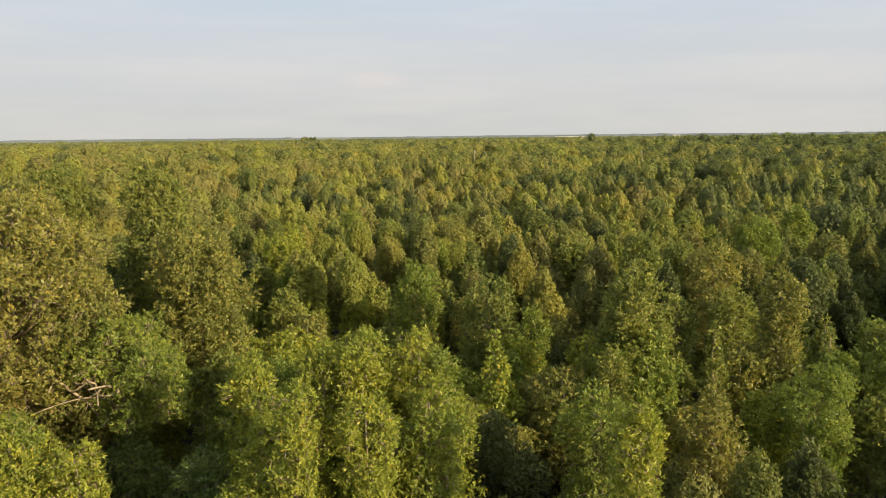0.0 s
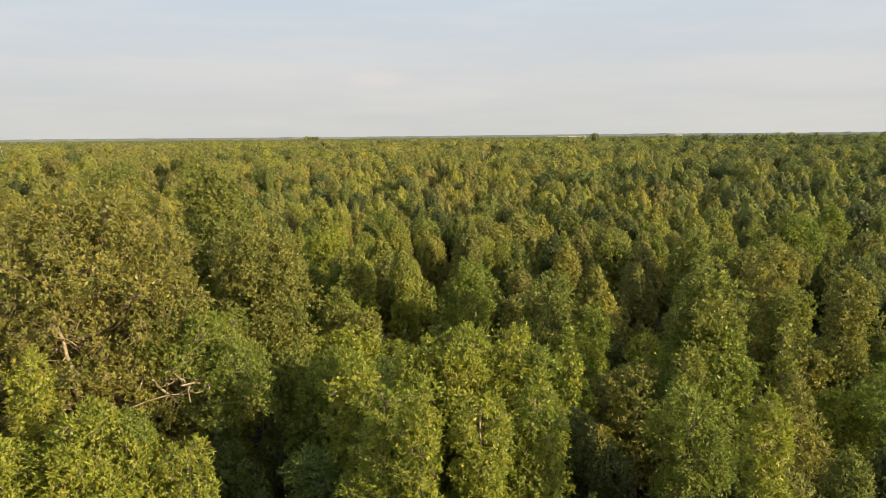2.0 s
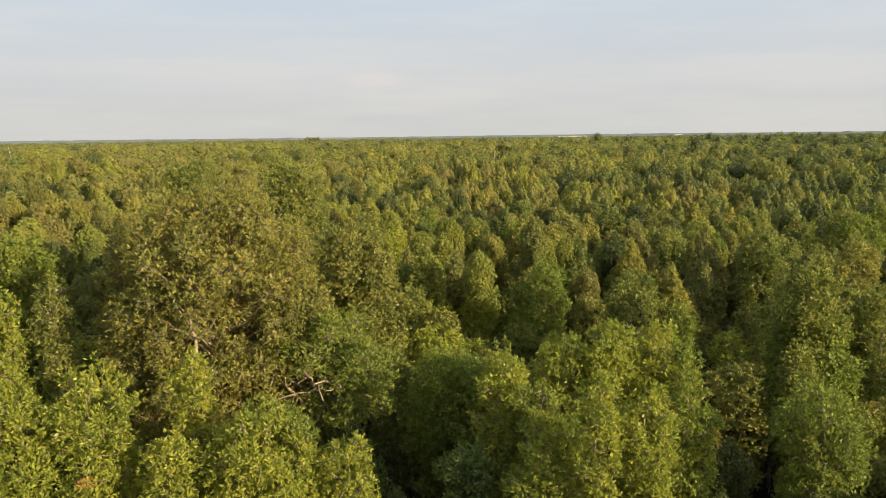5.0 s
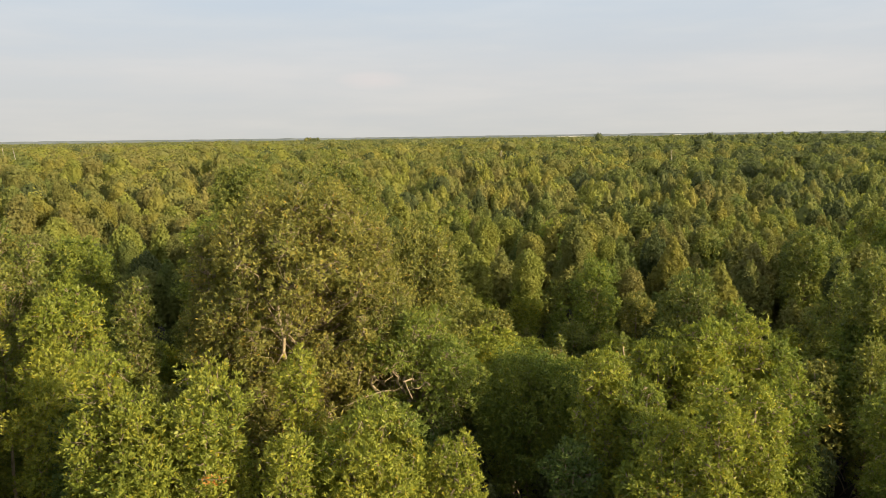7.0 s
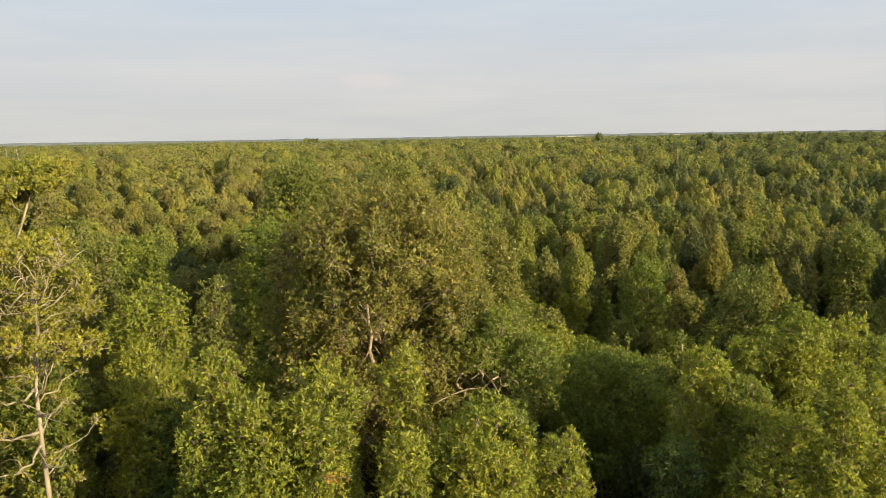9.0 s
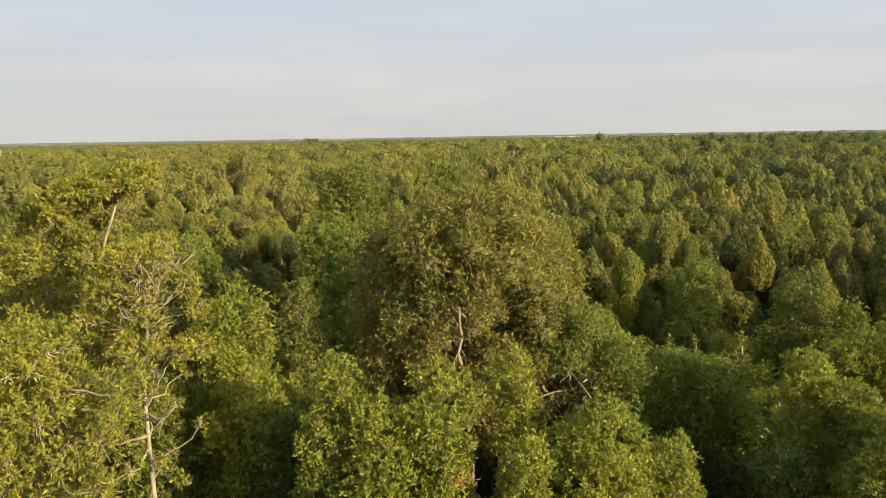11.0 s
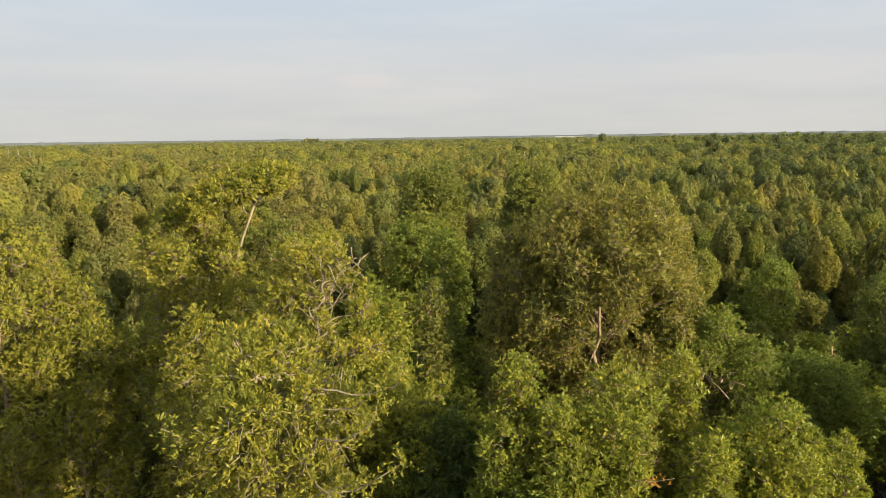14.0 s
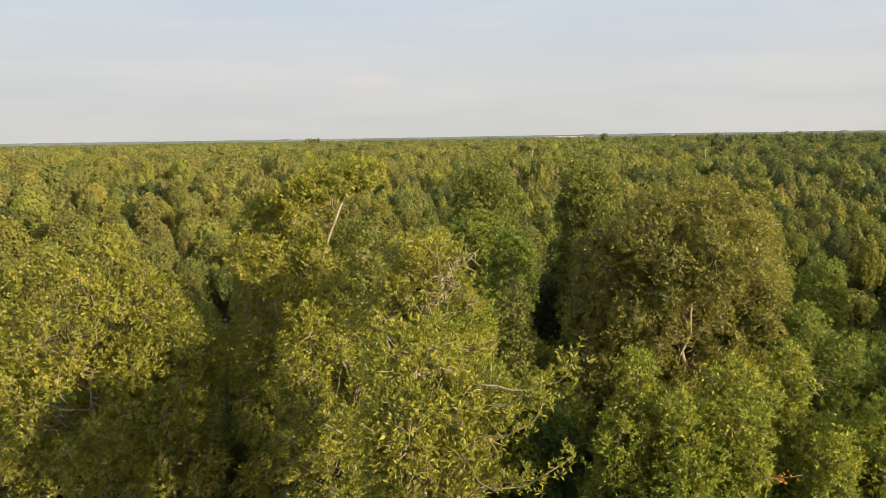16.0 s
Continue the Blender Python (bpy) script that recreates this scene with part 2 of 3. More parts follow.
def crown_lobes(rng, style, r, top, depth):
    """Centres and radii of the leafy heads that make up a crown standing on the origin."""
    out, z = [], top
    pointed = style == "cone"
    s0 = min((0.20 if pointed else 0.24) * r + 0.15, 0.72)
    near, far = (0.60, 1.18) if style != "dome" else (0.74, 1.12)
    while z > top - depth:
        drop = top - z + (0.3 if pointed else 0.75) * s0
        if pointed:
            R = 1.06 * r * profile(style, drop / depth)
        else:
            # rounded top: full width is reached a crown's radius or so below it
            u = min(1.0, drop / (r * (0.9 if style == "dome" else 1.4)))
            R = 1.03 * r * math.sqrt(max(0.06, 1 - (1 - u) ** 2)) * (1 - 0.3 * max(0.0, drop / depth - 0.5))
        s = min(s0, 0.7 * R + 0.08)
        ring = max(0.0, R - s * 0.95)
        n = max(1, int(round(2 * math.pi * ring / (1.45 * s))))
        a0 = rng.uniform(0, 6.28)
        for k in range(n):
            a = a0 + 6.28 * k / n + rng.normal(0, 0.22)
            q = ring * rng.uniform(near, far) + rng.normal(0, 0.04)
            out.append((q * math.cos(a), q * math.sin(a), z - s * rng.uniform(0.7, 1.9), s * rng.choice((0.5, 0.7, 0.9, 1.2), p=(0.3, 0.3, 0.25, 0.15)) * rng.uniform(0.85, 1.15)))
        z -= s * 1.05
    return np.array(out)


def crown_quads(rng, lobes, style, density, count, length, width, gaps):
    c, s = lobes[:, :3], lobes[:, 3]
    num = np.maximum(2, (density * 4 * math.pi * s ** 2).astype(int))
    idx = np.repeat(np.arange(len(lobes)), num)
    d = unit(rng.normal(size=(len(idx), 3)))
    tuft = np.sin(d[:, 0] * 7.5 + idx * 1.7) + np.sin(d[:, 1] * 8.1 + idx * 2.9) + np.sin(d[:, 2] * 7.0 + idx * 0.7)
    # heads of slender trees run to a point, those of bushy ones are round
    point, stretch = {"cone": (0.42, 0.40), "column": (0.30, 0.28)}.get(style, (0.10, 0.08))
    upward = np.clip(d[:, 2:], 0, 1)
    taper = 1 - point * upward ** 1.3
    p = c[idx] + d * (s[idx, None] * np.concatenate([taper, taper, 1.05 + stretch * upward], 1)) * (rng.uniform(0.62, 1.16, len(idx)) + 0.13 * tuft)[:, None]
    hor = unit(np.concatenate([c[idx, :2], np.zeros((len(idx), 1))], 1) + 1e-6)
    keep = ((d * hor).sum(-1) > -0.35) | (d[:, 2] > 0.3)
    keep &= d[:, 2] > -0.6
    inside = np.zeros(len(idx), bool)
    for j in range(len(lobes)):
        inside |= ((p - c[j]) ** 2).sum(-1) < (0.70 * s[j]) ** 2
    keep &= ~inside
    wave = np.sin(p[:, 0] * 4.1 + 1.3 * np.sin(p[:, 2] * 3.3)) + np.sin(p[:, 1] * 4.7 + p[:, 2] * 2.9) + np.sin(p[:, 2] * 5.3 + p[:, 0] * 2.1)
    keep &= (wave > -1.5 + 1.6 * gaps) | (rng.random(len(idx)) < 0.35)
    p, d, idx = p[keep], d[keep], idx[keep]
    way = unit(d + hor[keep] * 0.15 + np.array([0, 0, 0.12]))
    outer = leaves(rng, p, way, count, length, width)
    # shaded leaves inside the crown
    m = np.maximum(1, (density * 0.22 * 4 * math.pi * s ** 2).astype(int))
    idx = np.repeat(np.arange(len(lobes)), m)
    d = unit(rng.normal(size=(len(idx), 3)))
    p = c[idx] + d * s[idx, None] * rng.uniform(0.25, 0.72, (len(idx), 1))
    inner = leaves(rng, p, d, 4, length * 1.3, width * 1.9)
    return np.concatenate([outer, inner])


def bent(rng, a, b, sag=0.15, n=5):
    a, b = np.asarray(a, float), np.asarray(b, float)
    span = np.linalg.norm(b - a)
    off = rng.normal(0, 1, 3) * span * sag * 0.5 + np.array([0, 0, -span * sag])
    ts = np.linspace(0, 1, n)[:, None]
    return a + (b - a) * ts + off * (4 * ts * (1 - ts)) + rng.normal(0, span * 0.012, (n, 3)) * (ts > 0) * (ts < 1)


LOD = ((16, 64, 7, 0.116, 0.036), (24.5, 48, 7, 0.126, 0.039), (30, 35, 7, 0.136, 0.045), (46, 21, 7, 0.165, 0.066), (999, 21, 6, 0.18, 0.078))
KINDS = {
    "cone": "slender mangrove with a pointed {} crown",
    "column": "upright mangrove with a narrow {} crown",
    "dome": "bushy mangrove with a rounded {} crown",
    "umbrella": "leaning mangrove with a thin {} umbrella crown, bare trunk",
    "tiered": "tall mangrove, loose {} leaf tiers above a pale bare trunk",
    "open": "old mangrove with a sparse {} crown and bare limbs",
}
WORDS = {"green": "fresh green", "yellow": "yellow-green", "olive": "dull olive", "rust": "rust-tinged", "dark": "dark green", "gold": "golden yellow-green", "haze_grey": "grey-green"}
PLANTED = []
TREE_NO = [0]


def tree(x, y, top, r, tone="green", style="column", depth=None, gaps=0.0, lean=(0.0, 0.0), trunk=0.09, branches=7, lod=None, note="", bare=0, arms=(), pale=False, window=None, limbs=()):
    """A mangrove at (x, y): stilt-rooted trunk, limbs to the leaf clumps, and a leafy crown.
    window: a gap in the near face of the crown, as centre, half width, foot and head; limbs: bare limbs, as start, end, sag and thickness."""
    bark = PALE_BARK if pale else BARK
    TREE_NO[0] += 1
    rng = np.random.default_rng(1000 + TREE_NO[0])
    depth = depth or min(top * 0.8, max(4.5, 2.6 * r))
    _, density, count, length, width = lod or next(row for row in LOD if y < row[0])
    lobes = crown_lobes(rng, "dome" if style in ("open", "umbrella", "tiered") else style, r, top, depth)
    if style == "umbrella":
        # a thin cap of leafy heads, higher on the side it leans to
        lobes = []
        for k in range(50):
            a, q = k * 2.4, r * math.sqrt((k + 0.5) / 50) * rng.uniform(0.9, 1.1)
            dx, dy = q * math.cos(a) - 0.45 * r, q * math.sin(a) * 0.8
            lobes.append((dx, dy, top - 0.75 - 0.45 * (q / r) ** 2 + (0.30 if dx > 0 else 0.42) * dx + rng.normal(0, 0.1), rng.uniform(0.32, 0.5)))
        for k in range(6):
            z = top - 1.3 - 0.55 * k
            lobes.append((lean[0] * ((z / top) ** 5 - z / top) + rng.normal(0, 0.22), 0.25 * (-1) ** k, z, rng.uniform(0.16, 0.26)))
        lobes = np.array(lobes)
    if style == "tiered":
        # loose plates of leaves over a bare bole
        lobes = []
        for k in range(58):
            tier = k % 4
            a, q = k * 2.4, r * (0.62 + 0.16 * tier - 0.02 * tier * tier) * math.sqrt((k + 1.5) / 60)
            lobes.append((q * math.cos(a) + rng.normal(0, 0.1), q * math.sin(a) + rng.normal(0, 0.1), top - 0.4 - depth * 0.25 * tier - 0.35 * (q / r) ** 2 + rng.normal(0, 0.14), rng.uniform(0.24, 0.44)))
        for k in range(16):
            a = k * 2.4
            lobes.append((rng.uniform(0.5, 1.35) * math.cos(a), rng.uniform(0.5, 1.35) * math.sin(a) + 0.35, top - depth - 0.2 - 0.30 * k, rng.uniform(0.18, 0.30)))
        lobes = np.array(lobes)
    if window:
        wx, half, z0, z1 = window
        ahead = (np.abs(lobes[:, 0] - wx) < half) & (lobes[:, 1] < 0.25 * r) & (lobes[:, 2] > z0) & (lobes[:, 2] < z1)
        lobes = lobes[~ahead]
    if bare:
        out_side = (lobes[:, 0] > 0.3 * r) & (lobes[:, 2] < top - 1.0) & (lobes[:, 2] > top - 2.1) & (lobes[:, 1] < 0.3 * r)
        lobes = lobes[~out_side]
    if style == "open":
        lobes = lobes[rng.random(len(lobes)) > 0.08]
    if r > 1.9 and tone != "gold":
        lobes = np.concatenate([lobes, crown_lobes(rng, "dome", r * 0.5, top - 0.22 * r, depth * 0.85)])
    lift = np.clip(lobes[:, 2] / top, 0, 1)
    lobes[:, 0] += lean[0] * lift
    lobes[:, 1] += lean[1] * lift
    trunk = min(trunk, 0.035 + 0.05 * r) if r < 1.25 else trunk
    root = new("mangrove_tree")
    root.location = (x, y, 0)
    root.empty_display_size = 0.3
    tagged(root, note or KINDS[style].format(WORDS[tone]), "tree", "mangrove trees")
    # trunk, with stilt roots as one mesh
    h = top - (1.0 if style in ("umbrella", "tiered") else 0.62 * depth if r > 1.25 else 0.7)
    ts = np.linspace(0, 1, 9)
    bow = ts ** 5 if style == "umbrella" else ts
    line = np.stack([lean[0] * bow, lean[1] * bow, h * ts], 1) + rng.normal(0, 0.11 if style == "umbrella" else 0.05, (9, 3)) * np.array([1, 1, 0]) * (ts[:, None] > 0)
    roots = [(line, trunk * (1 - 0.7 * ts), 8)]
    for k in range(7):
        a = k * 0.9 + rng.uniform(0, 0.5)
        far = rng.uniform(0.5, 1.1)
        hi = rng.uniform(0.6, 1.5)
        us = np.linspace(0, 1, 5)
        roots.append((np.stack([far * us * math.cos(a), far * us * math.sin(a), hi * (1 - us ** 2.2) - 0.05 * us], 1), 0.03 + 0 * us, 5))
    part("trunk", tube_mesh("trunk", roots, bark), root, "pale bare trunk with stilt roots" if pale else "")
    # limbs
    order = np.argsort(-np.hypot(lobes[:, 0], lobes[:, 1]) + rng.normal(0, 0.2, len(lobes)))
    twigs = []
    for n, j in enumerate(order):
        c, s = lobes[j, :3], lobes[j, 3]
        far = np.hypot(c[0] - lean[0], c[1] - lean[1])
        z0 = min(h, max(0.8, c[2] - (0.30 + 0.25 * rng.random()) * far - 0.25))
        f = min(1.0, z0 / h)
        g = f ** 5 if style == "umbrella" else f
        pts = bent(rng, (lean[0] * g, lean[1] * g, z0), c, rng.uniform(-0.16, 0.14), 7)
        pts[1:-1] += rng.normal(0, 0.045 * min(far, 1.6), (5, 3))
        fat = trunk * (0.20 + 0.12 * (1 - f))
        rad = np.linspace(fat, fat * 0.28, 7)
        if n < branches:
            part("branch", tube_mesh("branch", [(pts, rad, 6)], bark), root)
        elif style != "umbrella":
            twigs.append((pts[2:], rad[2:] * 0.6, 4))
        for k in range(0 if y > 29 else 8 if style in ("open", "umbrella", "tiered") else 3):
            d = unit(rng.normal(size=3) + 0.8 * unit(c * np.array([1, 1, 0]) + 1e-6))
            q = bent(rng, c - d * s * 0.5, c + d * s * (1.22 if tone == "gold" else 1.12), rng.uniform(-0.2, 0.2), 4)
            q[1:3] += rng.normal(0, 0.10 * s, (2, 3))
            twigs.append((q, np.array([0.014, 0.012, 0.009, 0.005]) * (1.25 if tone == "gold" else 1.0), 3))
    for k in range(bare):
        a = rng.uniform(-1.1, 0.7) - 0.2
        z = top - rng.uniform(1.0, 2.1)
        end = np.array([r * 0.95 * math.cos(a), r * 0.95 * math.sin(a) - 0.2, z + rng.uniform(0.0, 0.5)])
        pts = bent(rng, (0.25 * r + rng.normal(0, 0.15), rng.normal(-0.2, 0.2), z + rng.normal(0, 0.15)), end, rng.uniform(-0.30, 0.10), 9)
        pts[1:-1] += rng.normal(0, 0.018, (7, 3))
        part("branch", tube_mesh("branch", [(pts, np.linspace(0.024, 0.008, 9), 6)], BARK), root)
        for side in range(3):
            twigs.append((bent(rng, pts[3 + side], pts[5 + side] + rng.normal(0, 0.22, 3), -0.25, 5), np.linspace(0.018, 0.007, 5), 5))
    for start, end, sag, fat in limbs:
        start, end = np.array(start, float), np.array(end, float)
        pts = bent(rng, start, end, sag, 9)
        pts[1:-1] += rng.normal(0, 0.035, (7, 3))
        part("branch", tube_mesh("branch", [(pts, np.linspace(fat, fat * 0.35, 9), 7)], bark), root, "bare crooked limb")
        for k in range(4):
            q = pts[3 + k] + rng.normal(0, 0.38, 3) + np.array([0, -0.1, 0.22])
            twigs.append((bent(rng, pts[3 + k], q, rng.uniform(-0.3, 0.3), 5), np.linspace(fat * 0.28, 0.005, 5), 5))
    quads = crown_quads(rng, lobes, style, density, count, length, width, gaps)
    for a, b in arms:
        # a long limb that reaches out of the crown, bare but for the tufts along its end
        a, b = np.array(a), np.array(b)
        pts = bent(rng, a, b, 0.2, 9)
        part("branch", tube_mesh("branch", [(pts, np.linspace(0.022, 0.008, 9), 6)], bark), root, "bare curved limb with a leaf tuft")
        on = pts[rng.integers(4, 9, 46)]
        tips = on + rng.normal(0, 0.15, (46, 3)) + np.array([0, 0, 0.06])
        quads = np.concatenate([quads, leaves(rng, tips, unit(tips - on + np.array([0.05, -0.05, 0.10])), 6, length, width)])
    crown = part("crown", leaf_mesh("crown", quads, [LEAF[tone]]), root, WORDS[tone] + " waxy leaves")
    if twigs and y < 44:
        tagged(part("twig_tangle", tube_mesh("twig_tangle", twigs, bark), crown), "", "", "", "stuff")
    PLANTED.append((x + lean[0], y + lean[1], r))
    return root


# the nearest trees, one by one
tree(-3.9, 17.9, 10.7, 0.66, "yellow", "column", 6.0)
tree(-0.5, 21.2, 9.8, 0.88, "yellow", "column", 5.5)
tree(-1.1, 23.1, 10.9, 0.85, "yellow", "dome", 6.0)
tree(-0.2, 22.8, 10.3, 0.48, "green", "dome", 5.0)
tree(-2.7, 22.6, 11.2, 0.85, "yellow", "dome", 6.0)
tree(-4.0, 23.0, 10.5, 1.0, "yellow", "dome", 6.0)
tree(-6.1, 21.8, 10.4, 0.9, "yellow", "column", 6.0)
tree(-5.0, 20.7, 9.8, 0.76, "green", "column", 6.0)
tree(-7.4, 29.1, 8.5, 2.17, "green", "dome", 6.0)
tree(-5.4, 33.2, 7.7, 0.38, "olive", "cone", 5.0)
tree(-7.1, 20.5, 7.9, 0.88, "dark", "dome", 6.5)
tree(-12.9, 19.0, 9.9, 1.43, "yellow", "dome", 6.0)
tree(-10.6, 19.9, 8.7, 0.84, "yellow", "dome", 6.0)
tree(-15.0, 18.1, 9.3, 0.74, "yellow", "dome", 5.0)
tree(-12.1, 19.8, 9.5, 0.67, "green", "column", 5.5)
tree(-15.0, 20.4, 11.0, 0.67, "yellow", "column", 8.0)
tree(-17.3, 18.8, 10.8, 1.15, "yellow", "dome", 6.0)
tree(-18.9, 18.4, 10.4, 0.82, "yellow", "dome", 5.5)
tree(-20.3, 18.7, 10.0, 0.77, "yellow", "dome", 5.5)
tree(-19.8, 18.8, 11.5, 0.53, "yellow", "column", 6.0)
tree(-24.2, 25.5, 11.9, 1.28, "yellow", "dome", 6.0)
tree(-24.3, 23.8, 10.1, 0.95, "yellow", "dome", 5.0)
tree(-22.2, 26.6, 12.1, 0.70, "olive", "column", 7.0)
# dark leaf tone here paints in the shade this crown stands in
tree(-22.0, 22.0, 9.1, 1.42, "dark", "dome", 6.0)
tree(-1.6, 24.3, 9.6, 2.52, "yellow", "dome", 6.0)
tree(-18.8, 19.6, 9.9, 2.46, "yellow", "dome", 6.0)
tree(-13.0, 20.2, 8.7, 2.40, "yellow", "dome", 6.0)
tree(-22.6, 22.4, 10.0, 1.84, "yellow", "dome", 3.6)
tree(-4.7, 19.3, 9.4, 1.43, "yellow", "dome", 6.0)
tree(-2.2, 19.6, 9.9, 0.9, "yellow", "dome", 6.0)
tree(-1.5, 21.5, 8.6, 1.04, "yellow", "dome", 6.0)
tree(-16.1, 26.4, 15.6, 3.4, "rust", "open", 9.5, gaps=0.02, trunk=0.19, branches=16, window=(-0.5, 0.55, 8.8, 11.0),
     limbs=(((-0.3, -0.5, 6.5), (-0.4, -1.9, 11.2), 0.0, 0.12), ((-0.4, -1.6, 10.4), (-1.2, -1.9, 12.3), 0.08, 0.045), ((-0.4, -1.6, 10.0), (0.6, -2.1, 10.9), 0.1, 0.035)),
     note="old mangrove with a broad rust-tinged crown and bare limbs")
tree(-12.3, 36.2, 12.7, 2.5, "rust", "open", 7.5, gaps=0.05, trunk=0.14, branches=10)
tree(-19.0, 26.4, 14.0, 1.31, "rust", "open", 7.5, gaps=0.1, branches=9)
tree(-13.3, 26.9, 12.2, 1.3, "rust", "dome", 6.0)
tree(-12.0, 26.5, 10.7, 2.4, "green", "open", 3.6, gaps=0.15, trunk=0.13, branches=14, window=(-0.7, 1.3, 5.0, 8.9),
     limbs=(((-0.3, -0.2, 6.4), (-1.9, -1.7, 8.3), -0.22, 0.07), ((-0.2, -0.3, 6.3), (-1.3, -2.0, 8.7), -0.2, 0.085), ((0.0, -0.3, 6.4), (-0.3, -2.1, 8.5), -0.25, 0.08), ((0.1, -0.3, 6.3), (0.6, -1.9, 8.3), -0.25, 0.07), ((-0.2, -0.3, 6.7), (-0.9, -1.9, 8.9), -0.15, 0.065), ((0.1, -0.2, 6.8), (0.0, -2.1, 7.9), -0.3, 0.06), ((-0.5, -0.8, 6.6), (-2.3, -1.9, 7.6), -0.3, 0.055)),
     note="spreading green mangrove with arching bare limbs under its crown")
tree(-14.2, 28.1, 11.4, 1.33, "olive", "dome", 5.0, gaps=0.2)
tree(-11.8, 25.5, 6.4, 1.7, "dark", "dome", 5.0)
tree(-14.0, 30.0, 9.9, 2.7, "green", "dome", 4.5)
tree(8.4, 31.5, 8.8, 2.10, "green", "dome", 6.0)
tree(2.2, 31.4, 8.8, 1.3, "yellow", "cone", 6.5)
tree(10.2, 26.9, 8.1, 1.42, "rust", "cone", 5.5)
tree(4.8, 17.3, 10.6, 0.75, "yellow", "column", 6.0)
tree(5.6, 24.9, 8.1, 1.50, "green", "dome", 6.0)
tree(8.4, 31.8, 11.5, 1.62, "olive", "column", 7.0)
tree(6.9, 29.6, 8.4, 0.9, "olive", "column", 6.0)
tree(12.4, 32.9, 8.7, 0.89, "olive", "cone", 6.0)
tree(15.1, 29.2, 7.4, 1.7, "green", "dome", 6.0)
tree(2.5, 39.1, 9.6, 1.55, "olive", "dome", 5.5)
tree(4.8, 38.4, 8.0, 0.82, "green", "column", 6.0)
tree(-9.6, 43.9, 8.0, 1.53, "olive", "column", 5.5)
tree(-12.2, 41.8, 7.0, 0.78, "olive", "column", 6.0)
tree(16.2, 34.8, 10.6, 1.20, "rust", "column", 6.0)
tree(-29.75, 25.9, 16.5, 2.1, "gold", "umbrella", 1.6, lean=(1.8, -0.1), trunk=0.12, branches=9, pale=True, lod=(0, 72, 7, 0.134, 0.047))
tree(-30.6, 25.4, 14.8, 1.90, "gold", "open", 9.5, gaps=0.2, trunk=0.13, branches=12)
tree(-28.3, 23.7, 12.7, 0.80, "gold", "dome", 6.0, branches=8)
tree(-28.0, 27.6, 13.9, 1.79, "olive", "open", 7.5, gaps=0.2, branches=10)
tree(-25.7, 20.2, 14.2, 1.9, "gold", "tiered", 3.0, gaps=0.25, lean=(0.35, 0.1), trunk=0.115, branches=20, bare=9, pale=True,
     limbs=(((0.2, 0, 10.6), (-1.3, -0.8, 10.9), 0.15, 0.045), ((0.2, 0, 9.9), (-1.5, -0.7, 10.2), 0.2, 0.045), ((0.2, 0, 9.2), (1.35, -0.7, 9.75), 0.15, 0.055), ((0.2, 0, 8.6), (-1.6, -0.5, 8.9), 0.12, 0.045),
            ((0.2, 0, 9.6), (1.1, -0.6, 10.8), 0.1, 0.04), ((0.2, 0, 8.0), (1.2, -0.6, 7.9), 0.2, 0.035), ((0.2, 0, 8.2), (-1.2, -0.8, 7.8), 0.15, 0.04), ((0.2, 0, 11.0), (1.0, -0.7, 11.6), 0.1, 0.04)))
tree(-25.3, 14.4, 13.3, 1.5, "gold", "open", 5.6, gaps=0.25, trunk=0.10, branches=22, pale=True,
     arms=(((0.9, -0.6, 12.2), (2.7, -1.25, 12.9)), ((0.9, -0.9, 10.6), (2.65, -1.45, 11.05)), ((1.0, -0.4, 11.8), (2.2, -0.9, 12.4)), ((1.0, -0.6, 11.2), (2.2, -1.1, 12.0)), ((0.8, -0.8, 10.0), (2.0, -1.3, 10.6)), ((-0.9, -0.6, 11.3), (-1.8, -1.2, 11.7))))
tree(-26.6, 22.6, 10.0, 1.5, "green", "dome", 5.5)
tree(-28.1, 19.8, 12.2, 1.6, "gold", "open", 5.5, gaps=0.2, trunk=0.10, branches=14, pale=True)
tree(-37.2, 25.2, 14.0, 3.5, "gold", "open", 8.0, gaps=0.12, trunk=0.18, branches=12)
tree(-34.3, 24.4, 11.3, 2.1, "gold", "open", 6.0, gaps=0.12, trunk=0.14, branches=10)
tree(-23.0, 39.1, 12.9, 2.03, "green", "dome", 6.0)
tree(-21.6, 34.6, 12.8, 1.15, "green", "dome", 9.0)
tree(-22.3, 42.5, 15.6, 2.22, "olive", "dome", 10.0, trunk=0.17)
tree(-16.4, 42.1, 15.7, 2.04, "olive", "dome", 10.0, trunk=0.17)
tree(-30.2, 38.8, 12.1, 1.62, "green", "dome", 6.0)
tree(-32.0, 36.8, 11.7, 1.03, "green", "dome", 6.0)
tree(-12.0, 55.8, 10.4, 1.7, "yellow", "dome", 6)
tree(-1.7, 43.9, 9.7, 1.5, "green", "column", 6)
tree(-5.3, 54.6, 7.3, 1.2, "rust", "column", 5)
tree(9.8, 57.4, 9.2, 1.4, "olive", "column", 6)
tree(24.1, 56.2, 10.9, 1.7, "green", "column", 7)
tree(13.2, 48.4, 10.8, 1.6, "olive", "column", 7)
tree(-10.4, 67.0, 8.8, 1.5, "olive", "column", 6)
tree(-12.7, 50.3, 8.6, 1.3, "olive", "column", 6)
tree(-10.3, 48.6, 8.6, 1.2, "green", "column", 6)
tree(-6.1, 53.7, 6.6, 1.1, "olive", "column", 5)
tree(-0.3, 50.6, 7.6, 1.2, "olive", "column", 5)
tree(5.5, 69.0, 7.6, 1.5, "olive", "dome", 5)
tree(-0.6, 66.0, 9.4, 2.0, "yellow", "dome", 6)
